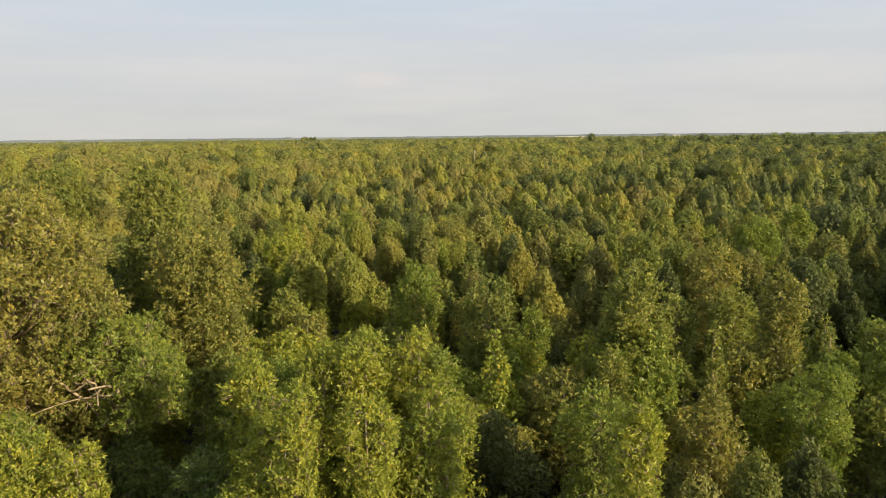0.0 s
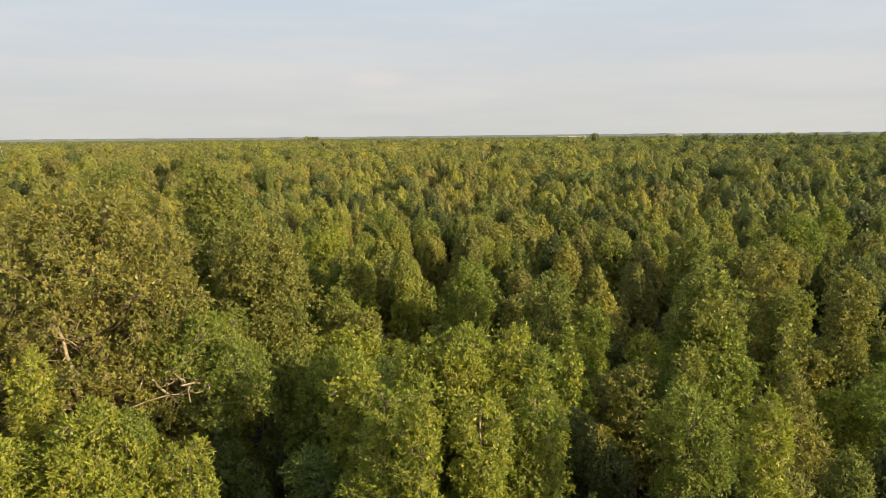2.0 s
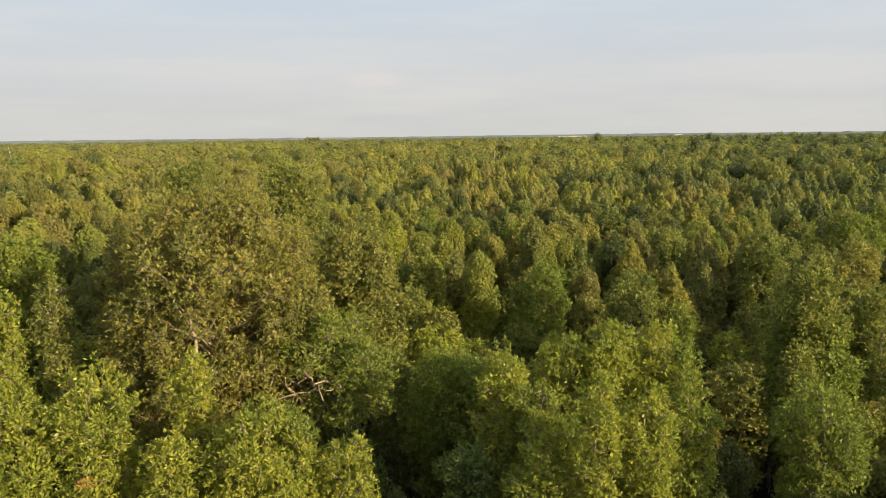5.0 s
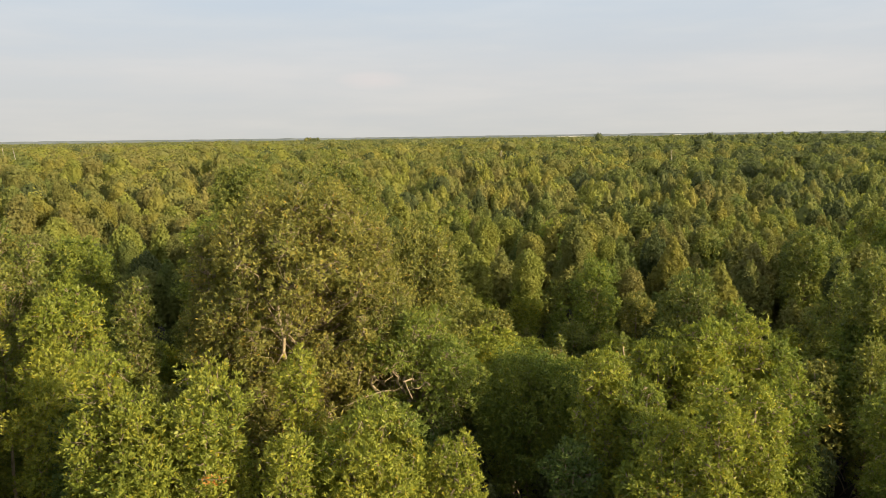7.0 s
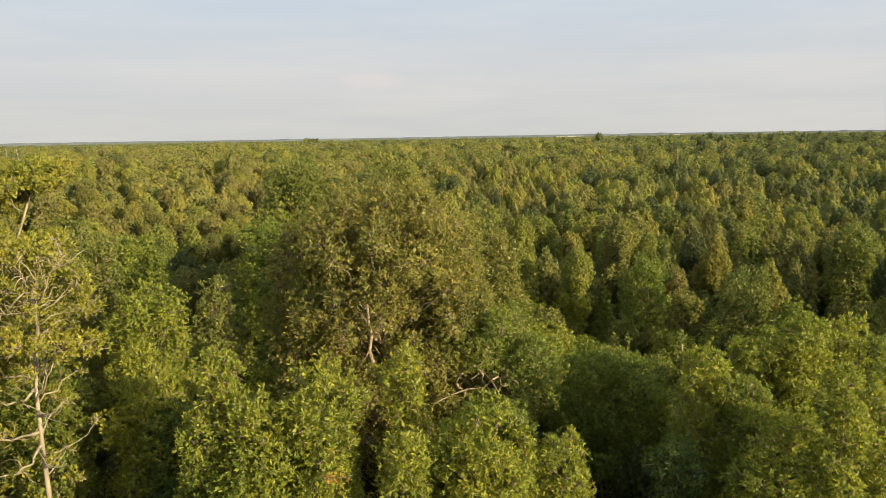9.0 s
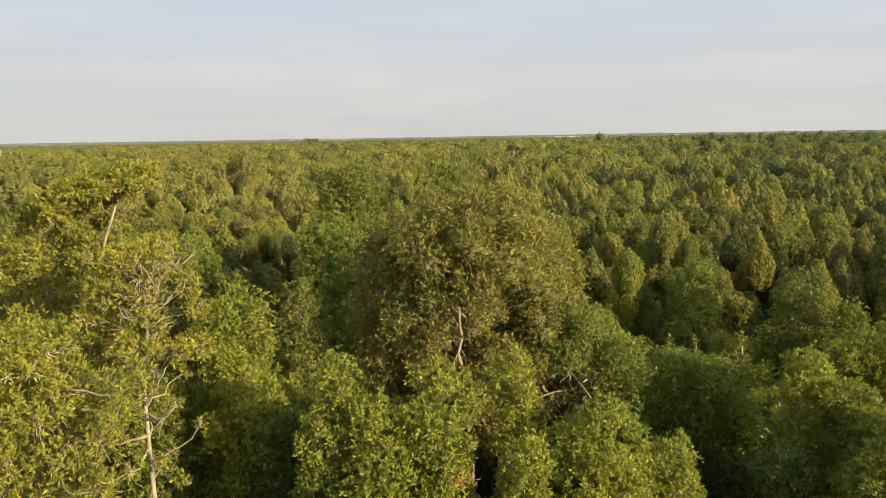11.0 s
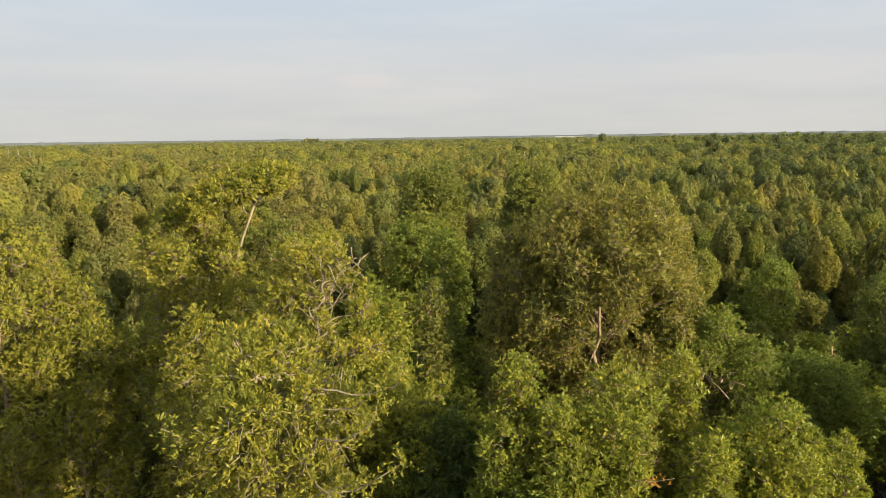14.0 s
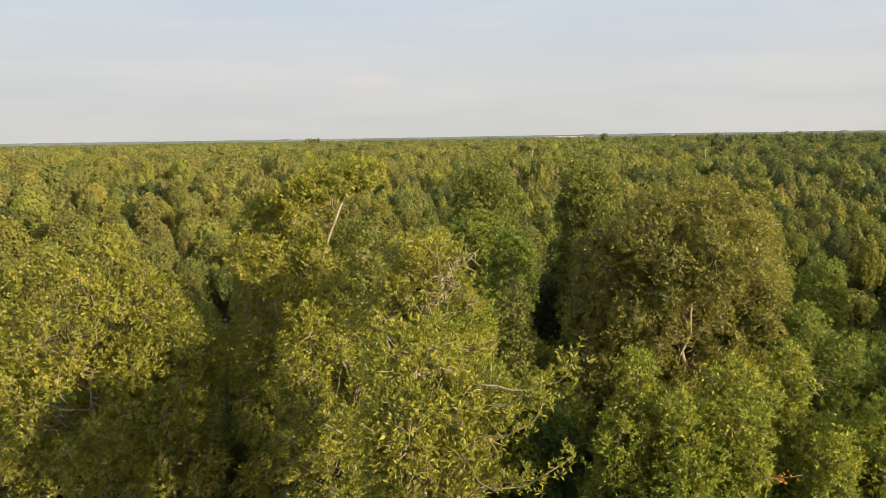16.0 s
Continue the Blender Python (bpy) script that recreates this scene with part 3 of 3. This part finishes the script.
tree(-9.0, 73.4, 9.9, 1.6, "green", "column", 6)
tree(11.2, 60.3, 9.4, 1.2, "olive", "column", 6)
tree(15.6, 68.2, 8.2, 1.4, "olive", "column", 6)
tree(19.8, 78.0, 8.3, 1.5, "green", "cone", 6)
tree(9.9, 37.7, 10.8, 1.4, "olive", "cone", 7)
tree(17.3, 53.6, 9.3, 1.5, "olive", "column", 7)
tree(20.8, 56.9, 10.2, 1.3, "green", "cone", 7)
tree(15.6, 41.4, 10.8, 1.5, "rust", "column", 7)
tree(25.6, 61.1, 10.8, 1.7, "olive", "column", 7)
tree(12.1, 37.5, 8.9, 1.0, "olive", "column", 6)
tree(15.3, 38.7, 8.9, 1.2, "olive", "column", 6)
tree(33.7, 70.0, 10.1, 1.6, "green", "column", 6)
tree(29.2, 56.6, 7.2, 1.5, "green", "dome", 5)
tree(-39.2, 66.0, 8.7, 1.5, "green", "column", 6)
tree(-57.1, 66.3, 10.2, 2.2, "olive", "dome", 6)
tree(-3.4, 71.0, 7.7, 1.4, "olive", "column", 6)
tree(-0.9, 56.0, 9.6, 1.4, "green", "column", 6)
tree(-2.9, 52.1, 6.5, 1.1, "olive", "column", 5)



# ---- fill of the stand between the large trees ----
def scatter(rng, boxes_, spacing, room=0.75, own=1.0):
    """Places at least spacing apart in a box, clear of the trees already standing."""
    x0, x1, y0, y1 = boxes_
    taken, got = np.array(PLANTED), []
    nx, ny = int((x1 - x0) / spacing), int((y1 - y0) / spacing)
    for i in range(nx):
        for j in range(ny):
            x = x0 + (i + 0.5 + 0.5 * (j % 2) + rng.uniform(-0.38, 0.38)) * spacing
            y = y0 + (j + 0.5 + rng.uniform(-0.38, 0.38)) * spacing
            if (np.hypot(taken[:, 0] - x, taken[:, 1] - y) > room * (taken[:, 2] + own)).all():
                got.append((x, y))
    return got


def canopy(x, y):
    """Usual height of the canopy: low in the middle, higher stands to the west and far off."""
    west = np.clip((-30 - x) / 35, 0, 1) * np.clip((y - 40) / 40, 0, 1) * np.clip((260 - y) / 100, 0, 1)
    return 7.3 + 3.0 * west + 0.9 * np.clip((y - 160) / 200, 0, 1)


def fill_stand():
    rng = np.random.default_rng(7)
    made = []
    for k, (style, tone, r) in enumerate((("column", "green", 1.1), ("cone", "olive", 1.1), ("column", "yellow", 1.1), ("dome", "yellow", 1.3), ("cone", "green", 1.0), ("column", "olive", 1.2), ("dome", "rust", 1.2))):
        made.append(tree(-13 + 2.4 * k, 46.0 + k % 2, 7.0, r, tone, style, 4.6, branches=3, lod=LOD[3]))
    for x, y in scatter(rng, (-56, 36, 29, 45), 2.3, 0.62):
        if abs(x + 12) > 15 + 0.62 * y:
            continue
        c = copy_thing(made[rng.integers(len(made))], pose(x, y, 0, 0, 0, rng.uniform(0, 360)))
        s = rng.uniform(0.80, 1.10)
        c.scale = (s, s, s * rng.uniform(0.85, 1.0))
        PLANTED.append((x, y, 1.1))


fill_stand()


# ---- woods as one joined stuff object each ----
def inner_mass(rng, style, r, depth, around, down, share):
    """The closed, uneven inside of a far crown, as three-cornered faces."""
    ts = np.linspace(0.0, 1.0, down + 1)
    R = np.array([profile(style, t) for t in ts]) * r * share
    R[0] *= 0.35
    a = np.arange(around) * 2 * math.pi / around
    wob = rng.uniform(0.78, 1.12, (down + 1, around))
    g = np.stack([R[:, None] * wob * np.cos(a), R[:, None] * wob * np.sin(a), -(ts[:, None] * depth + (1 - share) * r * 0.6) * rng.uniform(0.9, 1.05, (down + 1, around))], -1)
    nxt = np.roll(g, -1, 1)
    return np.stack([g[:-1], g[1:], nxt[1:], g[:-1], nxt[1:], nxt[:-1]], 2).reshape(-1, 3)


def far_crown(rng, style, r, depth, cover, length, width):
    """A crown of leaf sprays with its top at the origin: one leading head and lower side heads that lean out from it."""
    steps = np.linspace(0.02, 1, 30)
    shape = np.array([profile(style, t) for t in steps])
    spire = style != "dome"
    heads = [(0.0, 0.0, 0.0, (0.46 if spire else 0.62) * r, depth)]
    m = 11 if spire else 8
    turn = rng.uniform(0, 6.28)
    for k in range(m):
        a = turn + 2.4 * k
        if spire:
            q = r * (0.22 + 0.56 * math.sqrt(k / m)) * rng.uniform(0.85, 1.15)
            drop = depth * (0.04 + 0.50 * (q / r) ** 1.3) * rng.uniform(0.6, 1.35)
            hr = r * rng.uniform(0.22, 0.38)
        else:
            q = r * (0.36 + 0.32 * k / m) * rng.uniform(0.85, 1.15)
            drop = depth * (0.06 + 0.24 * k / m) * rng.uniform(0.7, 1.3)
            hr = r * rng.uniform(0.30, 0.52)
        heads.append((q * math.cos(a), q * math.sin(a), -drop, hr, depth - drop))
    if spire:
        shape = np.minimum(1.0, 0.22 + 2.6 * steps)
    ps, ways = [], []
    for k, (hx, hy, hz, hr, hd) in enumerate(heads):
        n = max(3, int(cover * 2 * math.pi * hr * (shape.mean() * hd + 0.5 * hr) / (0.60 * length * width)))
        t = np.interp(rng.random(n), np.cumsum(shape + 0.25) / (shape + 0.25).sum(), steps)
        a = rng.uniform(0, 6.28, n)
        d = np.stack([np.cos(a), np.sin(a), 0 * a], 1)
        tuft = 1 + 0.15 * np.sin(a * 3 + k) * np.sin(t * hd / hr * 3.0 + k * 1.7 + a) + 0.13 * np.sin(a * 7 + 2 * k) * np.sin(t * hd / hr * 8.0 + k + 2 * a)
        R = np.interp(t, steps, shape) * hr * tuft * (1 - 0.5 * np.clip((t - 0.65) / 0.35, 0, 1))
        p = d * R[:, None] * rng.uniform(0.76, 1.14, (n, 1)) + np.stack([hx + 0 * a, hy + 0 * a, hz - t * hd + rng.normal(0, 0.10 * hr, n)], 1)
        slope = np.gradient(shape, steps) * hr / hd
        way = unit(d + np.stack([0 * a, 0 * a, np.clip(np.interp(t, steps, slope), -0.3, 1.6)], 1))
        keep = np.ones(n, bool)
        for i, (ox, oy, oz, orad, od) in enumerate(heads):
            if i != k:
                lower = np.clip((oz - p[:, 2]) / od, 0, 1)
                keep &= (np.hypot(p[:, 0] - ox, p[:, 1] - oy) > 0.8 * orad * np.interp(lower, steps, shape)) | (p[:, 2] > oz - 0.1 * orad)
        ps.append(p[keep])
        ways.append(way[keep])
    p, way = np.concatenate(ps), np.concatenate(ways)
    n = len(p)
    fine = length < 0.3
    shell = sprays(rng, p, way, length, width, 0.75 if fine else 0.26)
    if not fine:
        return np.concatenate([shell, inner_mass(rng, style, r, depth, 8, 3, 0.66)])
    k = rng.random(n) < 0.3
    inside = sprays(rng, p[k] * np.array([0.6, 0.6, 1.0]) - np.array([0, 0, 0.35 * r]), way[k], length * 2.0, width * 2.2, 0.6)
    return np.concatenate([shell, inside])


def woods(name, label, seed, region, spacing, radius, lod, inside, low=0.0, domes=0.3, spread=0.09, one_tone=None):
    """Joined crowns of leaf sprays, one crown to each place, with their height from the canopy."""
    rng = np.random.default_rng(seed)
    x0, x1, y0, y1 = region
    i, j = np.meshgrid(np.arange(x0, x1, spacing), np.arange(y0, y1, spacing))
    x = i.ravel() + rng.uniform(-0.45, 0.45, i.size) * spacing
    y = j.ravel() + rng.uniform(-0.45, 0.45, i.size) * spacing
    ok = inside(x, y)
    if y0 < 70:
        for px, py, pr in PLANTED:
            ok &= np.hypot(x - px, y - py) > 0.62 * (pr + radius)
    x, y = x[ok], y[ok]
    m = len(x)
    big = np.sin(x * 0.047 + 1.7 * np.sin(y * 0.031)) + np.sin(y * 0.039 + 1.3 * np.sin(x * 0.043))
    top = (canopy(x, y) - low) * (1.0 + 0.06 * big + spread * (2.4 * rng.random(m) ** 0.7 - 1.7)) + np.where(y > 380, rng.random(m) < 0.14, rng.random(m) < 0.05) * rng.uniform(0.5, 2.0, m) * np.where(y > 380, 2.2, 1.0)
    size = rng.uniform(0.7, 1.4, m)
    hue = 0.8 * np.sin(x * 0.09 + 2 * np.sin(y * 0.05)) + 0.8 * np.sin(y * 0.11 + x * 0.03) + rng.normal(0, 1.3, m)
    # darker tones to the east paint in the weaker side light; yellower to the west
    hue += 1.0 * np.clip((-x - 8 - 0.1 * y) / (12 + 0.25 * y), 0, 1) - 1.9 * np.clip((x - 0.10 * y) / (12 + 0.25 * y), 0, 1)
    tone = np.select([hue < -1.9, hue < -0.8, hue < 0.6, hue < 1.5, hue < 2.2], [4, 0, 2, 1, 5], 3)
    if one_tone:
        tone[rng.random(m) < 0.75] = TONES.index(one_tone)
    # rounded crowns prevail in the old stand to the west
    pick = np.where((-x - 10 - 0.1 * y > 0) & (rng.random(m) < 0.75), rng.integers(0, max(1, round(10 * domes)), m), rng.integers(0, 10, m))
    quads, slots = [], []
    for k in range(10):
        who = np.where(pick == k)[0]
        if not len(who):
            continue
        style = "dome" if k < 10 * domes else ("column", "cone")[k % 2]
        depth = min(radius * (3.2 if style != "dome" else 2.5 if radius < 2 else 1.6), 5.5 - low)
        q = far_crown(rng, style, radius, depth, *lod)
        turn = rng.uniform(0, 6.28, len(who))
        c, s, z = np.cos(turn)[:, None] * size[who, None], np.sin(turn)[:, None] * size[who, None], size[who, None]
        v = np.stack([q[None, :, 0] * c - q[None, :, 1] * s + x[who, None], q[None, :, 0] * s + q[None, :, 1] * c + y[who, None], q[None, :, 2] * z + top[who, None]], -1)
        quads.append(v.reshape(-1, 3))
        slots.append(np.repeat(tone[who], len(q) // 3))
    ob = new(name, leaf_mesh(name, np.concatenate(quads), [SPRAY[k] for k in TONES], np.concatenate(slots), 3))
    return tagged(ob, label, "woods", "", "stuff")


def wedge(lo, hi, margin=14):
    return lambda x, y: (np.hypot(x + 12, y) > lo) & (np.hypot(x + 12, y) <= hi) & (np.abs(x + 12) < margin + 13 + 0.66 * np.maximum(y, 0))


woods("mangrove_woods", "dense yellow-green mangrove woods beyond the nearest trees", 21, (-75, 55, 43, 68), 2.6, 1.1, (1.1, 0.165, 0.10),
      lambda x, y: (y > 44.5) & wedge(0, 68, 3)(x, y), -0.6, 0.3, 0.22)
woods("mangrove_woods", "dense green mangrove woods behind the first trees", 28, (-95, 75, 50, 98), 3.0, 1.4, (1.0, 0.215, 0.135), wedge(68, 98, 3), -0.6, 0.3, 0.20)
woods("mangrove_woods", "dense green mangrove woods in the middle distance", 22, (-140, 120, 70, 150), 3.9, 1.85, (0.72, 0.34, 0.22), wedge(98, 150, 3), -0.8, 0.3, 0.24)
woods("mangrove_woods", "green mangrove woods with pointed and rounded crowns", 29, (-200, 180, 110, 240), 5.3, 2.5, (0.58, 0.46, 0.31), wedge(150, 240, 4), -0.9, 0.4, 0.28)
woods("mangrove_woods", "far green mangrove woods with rounded crowns", 27, (-320, 300, 150, 420), 7.6, 3.6, (0.42, 0.68, 0.46), wedge(240, 420, 5), -0.7, 0.5, 0.30)
woods("mangrove_woods", "far mangrove woods", 23, (-700, 680, 200, 950), 12, 5.9, (0.22, 1.15, 0.8), wedge(420, 950), -0.5, 1.0, 0.30)
# no real haze here: the greyed leaf tone imitates it
woods("mangrove_woods", "farthest mangrove woods below the horizon, greyed by painted haze", 24, (-2000, 2000, 500, 2700), 32, 16.0, (0.08, 2.6, 1.9), wedge(950, 2700), 0.0, 1.0, 0.13, "haze_grey")
woods("far_grove", "tall dark grove standing above the far woods", 31, (190, 690, 640, 1000), 21, 6.5, (0.2, 1.6, 1.1), lambda x, y: np.sin(x * 0.11) + np.sin(y * 0.07 + x * 0.05) > 0.9 - 0.0036 * (x - 190), -5.6, 1.0, 0.30, "dark")
woods("far_grove", "small clump of tall trees on the horizon", 32, (-335, -305, 1800, 1830), 10, 5.5, (0.2, 2.0, 1.4), lambda x, y: x < 0, -9.0, 1.0, 0.10, "dark")
woods("mangrove_woods", "mangrove woods on the near side of the flight", 25, (-100, 80, -75, 75), 4.4, 2.2, (0.5, 0.80, 0.5),
      lambda x, y: (np.hypot(x + 12, y) < 72) & ~((np.abs(x + 12) < 17 + 0.66 * np.maximum(y, 0)) & (y > 8)), 0.4, 0.6, 0.15)
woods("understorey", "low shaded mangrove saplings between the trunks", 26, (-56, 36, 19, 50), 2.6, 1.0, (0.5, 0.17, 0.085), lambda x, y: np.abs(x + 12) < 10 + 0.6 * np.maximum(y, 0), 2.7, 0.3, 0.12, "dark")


# ---- ground and distance ----
def ground():
    me = bpy.data.meshes.new("ground")
    bm = bmesh.new()
    rings = [0, 20, 45, 90, 180, 400, 900, 2000, 4700]
    rows = []
    for d in rings:
        rows.append([bm.verts.new((-12 + d * math.cos(a * math.pi / 32), d * math.sin(a * math.pi / 32), 0.12 * math.sin(d * 0.9 + a * 1.7) if 0 < d < 900 else 0)) for a in range(64 if d else 1)])
    for a in range(64):
        bm.faces.new((rows[0][0], rows[1][a], rows[1][(a + 1) % 64]))
        for i in range(1, len(rings) - 1):
            bm.faces.new((rows[i][a], rows[i + 1][a], rows[i + 1][(a + 1) % 64], rows[i][(a + 1) % 64]))
    bm.to_mesh(me)
    bm.free()
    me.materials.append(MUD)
    return tagged(new("ground", me), "dark wet tidal mud under the mangroves", "ground", "", "structure")


ground()


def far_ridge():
    """A low uneven band of woods far off, closing the horizon; its blue-grey is painted haze."""
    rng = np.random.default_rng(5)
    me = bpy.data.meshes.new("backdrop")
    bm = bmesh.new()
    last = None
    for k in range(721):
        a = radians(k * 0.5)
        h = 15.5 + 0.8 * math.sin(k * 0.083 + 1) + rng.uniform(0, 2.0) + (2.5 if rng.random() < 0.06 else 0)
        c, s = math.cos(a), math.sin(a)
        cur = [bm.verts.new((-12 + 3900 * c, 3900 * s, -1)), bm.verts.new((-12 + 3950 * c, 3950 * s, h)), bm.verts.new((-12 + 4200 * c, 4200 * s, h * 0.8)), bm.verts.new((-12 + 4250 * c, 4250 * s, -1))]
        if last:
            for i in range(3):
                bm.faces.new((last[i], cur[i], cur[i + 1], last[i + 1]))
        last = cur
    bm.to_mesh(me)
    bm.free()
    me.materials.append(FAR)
    return tagged(new("backdrop", me), "low line of distant woods, haze blue painted into its colour", "woods", "", "structure")


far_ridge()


# ---- small things ----
def snag(x, y, top, lean):
    """A dead, barkless trunk that stands above the crowns, with a few stubs."""
    rng = np.random.default_rng(int(abs(x) * 7 + y))
    ob = tagged(new("dead_tree"), "pale bare dead mangrove trunk standing among living crowns", "tree", "dead trunks")
    ob.location = (x, y, 0)
    ts = np.linspace(0, 1, 8)
    line = np.stack([lean * ts, 0.3 * lean * ts, top * ts], 1) + rng.normal(0, 0.08, (8, 3)) * (ts[:, None] > 0)
    wide = 0.09 + 0.0003 * y
    part("trunk", tube_mesh("trunk", [(line, wide * (1.1 - 0.6 * ts), 6)], DEAD), ob)
    for k in range(3):
        z = top * rng.uniform(0.72, 0.93)
        a = rng.uniform(0, 6.28)
        start = np.array([lean * z / top, 0.3 * lean * z / top, z])
        end = start + np.array([math.cos(a), math.sin(a), 1.6]) * rng.uniform(0.3, 0.7)
        part("branch", tube_mesh("branch", [(bent(rng, start, end, 0.1, 4), np.linspace(wide * 0.45, wide * 0.15, 4), 5)], DEAD), ob)
    return ob


snag(-238, 375, 14.5, 1.2)
snag(-232, 377, 14.2, -0.8)
snag(-223, 372, 13.8, -1.5)
snag(12, 290, 11.2, 0.3)
snag(71, 265, 11.0, -0.4)
snag(-61.5, 110, 9.9, 0.8)


def withered_spray(x, y, z, n=15):
    """Dry orange leaves on a broken twig, caught in a crown."""
    rng = np.random.default_rng(77)
    ob = tagged(new("withered_spray"), "dry orange withered leaf spray caught in a green crown", "leaf spray")
    ob.location = (x, y, z)
    tips = rng.normal(0, 1, (n, 3)) * np.array([0.17, 0.08, 0.06])
    tagged(part("leaf_cluster", leaf_mesh("leaf_cluster", leaves(rng, tips, unit(rng.normal(0, 0.5, (n, 3)) + np.array([0.3, -1, 0.3])), 3, 0.10, 0.04), [DRY]), ob), "dry orange leaves", "", "", "stuff")
    part("twig", tube_mesh("twig", [(bent(rng, (-0.5, 0.3, -0.1), (0.4, 0.0, 0.1), 0.1, 5), np.linspace(0.014, 0.006, 5), 5)], BARK), ob, "thin broken twig")
    return ob


withered_spray(-16.6, 17.15, 8.5)


def far_hall(x, y, wide, high):
    """A long white hall far beyond the woods."""
    ob = tagged(new("distant_hall"), "long white hall far off on the horizon", "building", "buildings on the horizon")
    ob.location = (x, y, 0)
    deep = wide * 0.3

    def block(name, x0, x1, y0, y1, z0, z1, material):
        bm = bmesh.new()
        bmesh.ops.create_cube(bm, size=1.0)
        for v in bm.verts:
            v.co = ((x0 + x1) / 2 + v.co.x * (x1 - x0), (y0 + y1) / 2 + v.co.y * (y1 - y0), (z0 + z1) / 2 + v.co.z * (z1 - z0))
        me = bpy.data.meshes.new(name)
        bm.to_mesh(me)
        bm.free()
        me.materials.append(material)
        return part(name, me, ob)

    block("wall", -wide / 2, wide / 2, 0, deep, 0, high, WHITE)
    me = bpy.data.meshes.new("roof")
    e, m = wide / 2 + 1, deep / 2
    me.from_pydata([(-e, -1, high), (e, -1, high), (e, m, high * 1.18), (-e, m, high * 1.18), (-e, deep + 1, high), (e, deep + 1, high)], [], [(0, 1, 2, 3), (3, 2, 5, 4), (0, 3, 4), (1, 5, 2)])
    me.materials.append(WHITE)
    part("roof", me, ob)
    for k in range(5):
        block("window", -wide * 0.42 + k * wide * 0.19, -wide * 0.42 + k * wide * 0.19 + wide * 0.07, -0.3, 0.2, high * 0.55, high * 0.75, GLASS)
    return ob


far_hall(545, 3200, 120, 9.6)
far_hall(1000, 3200, 30, 10.2)
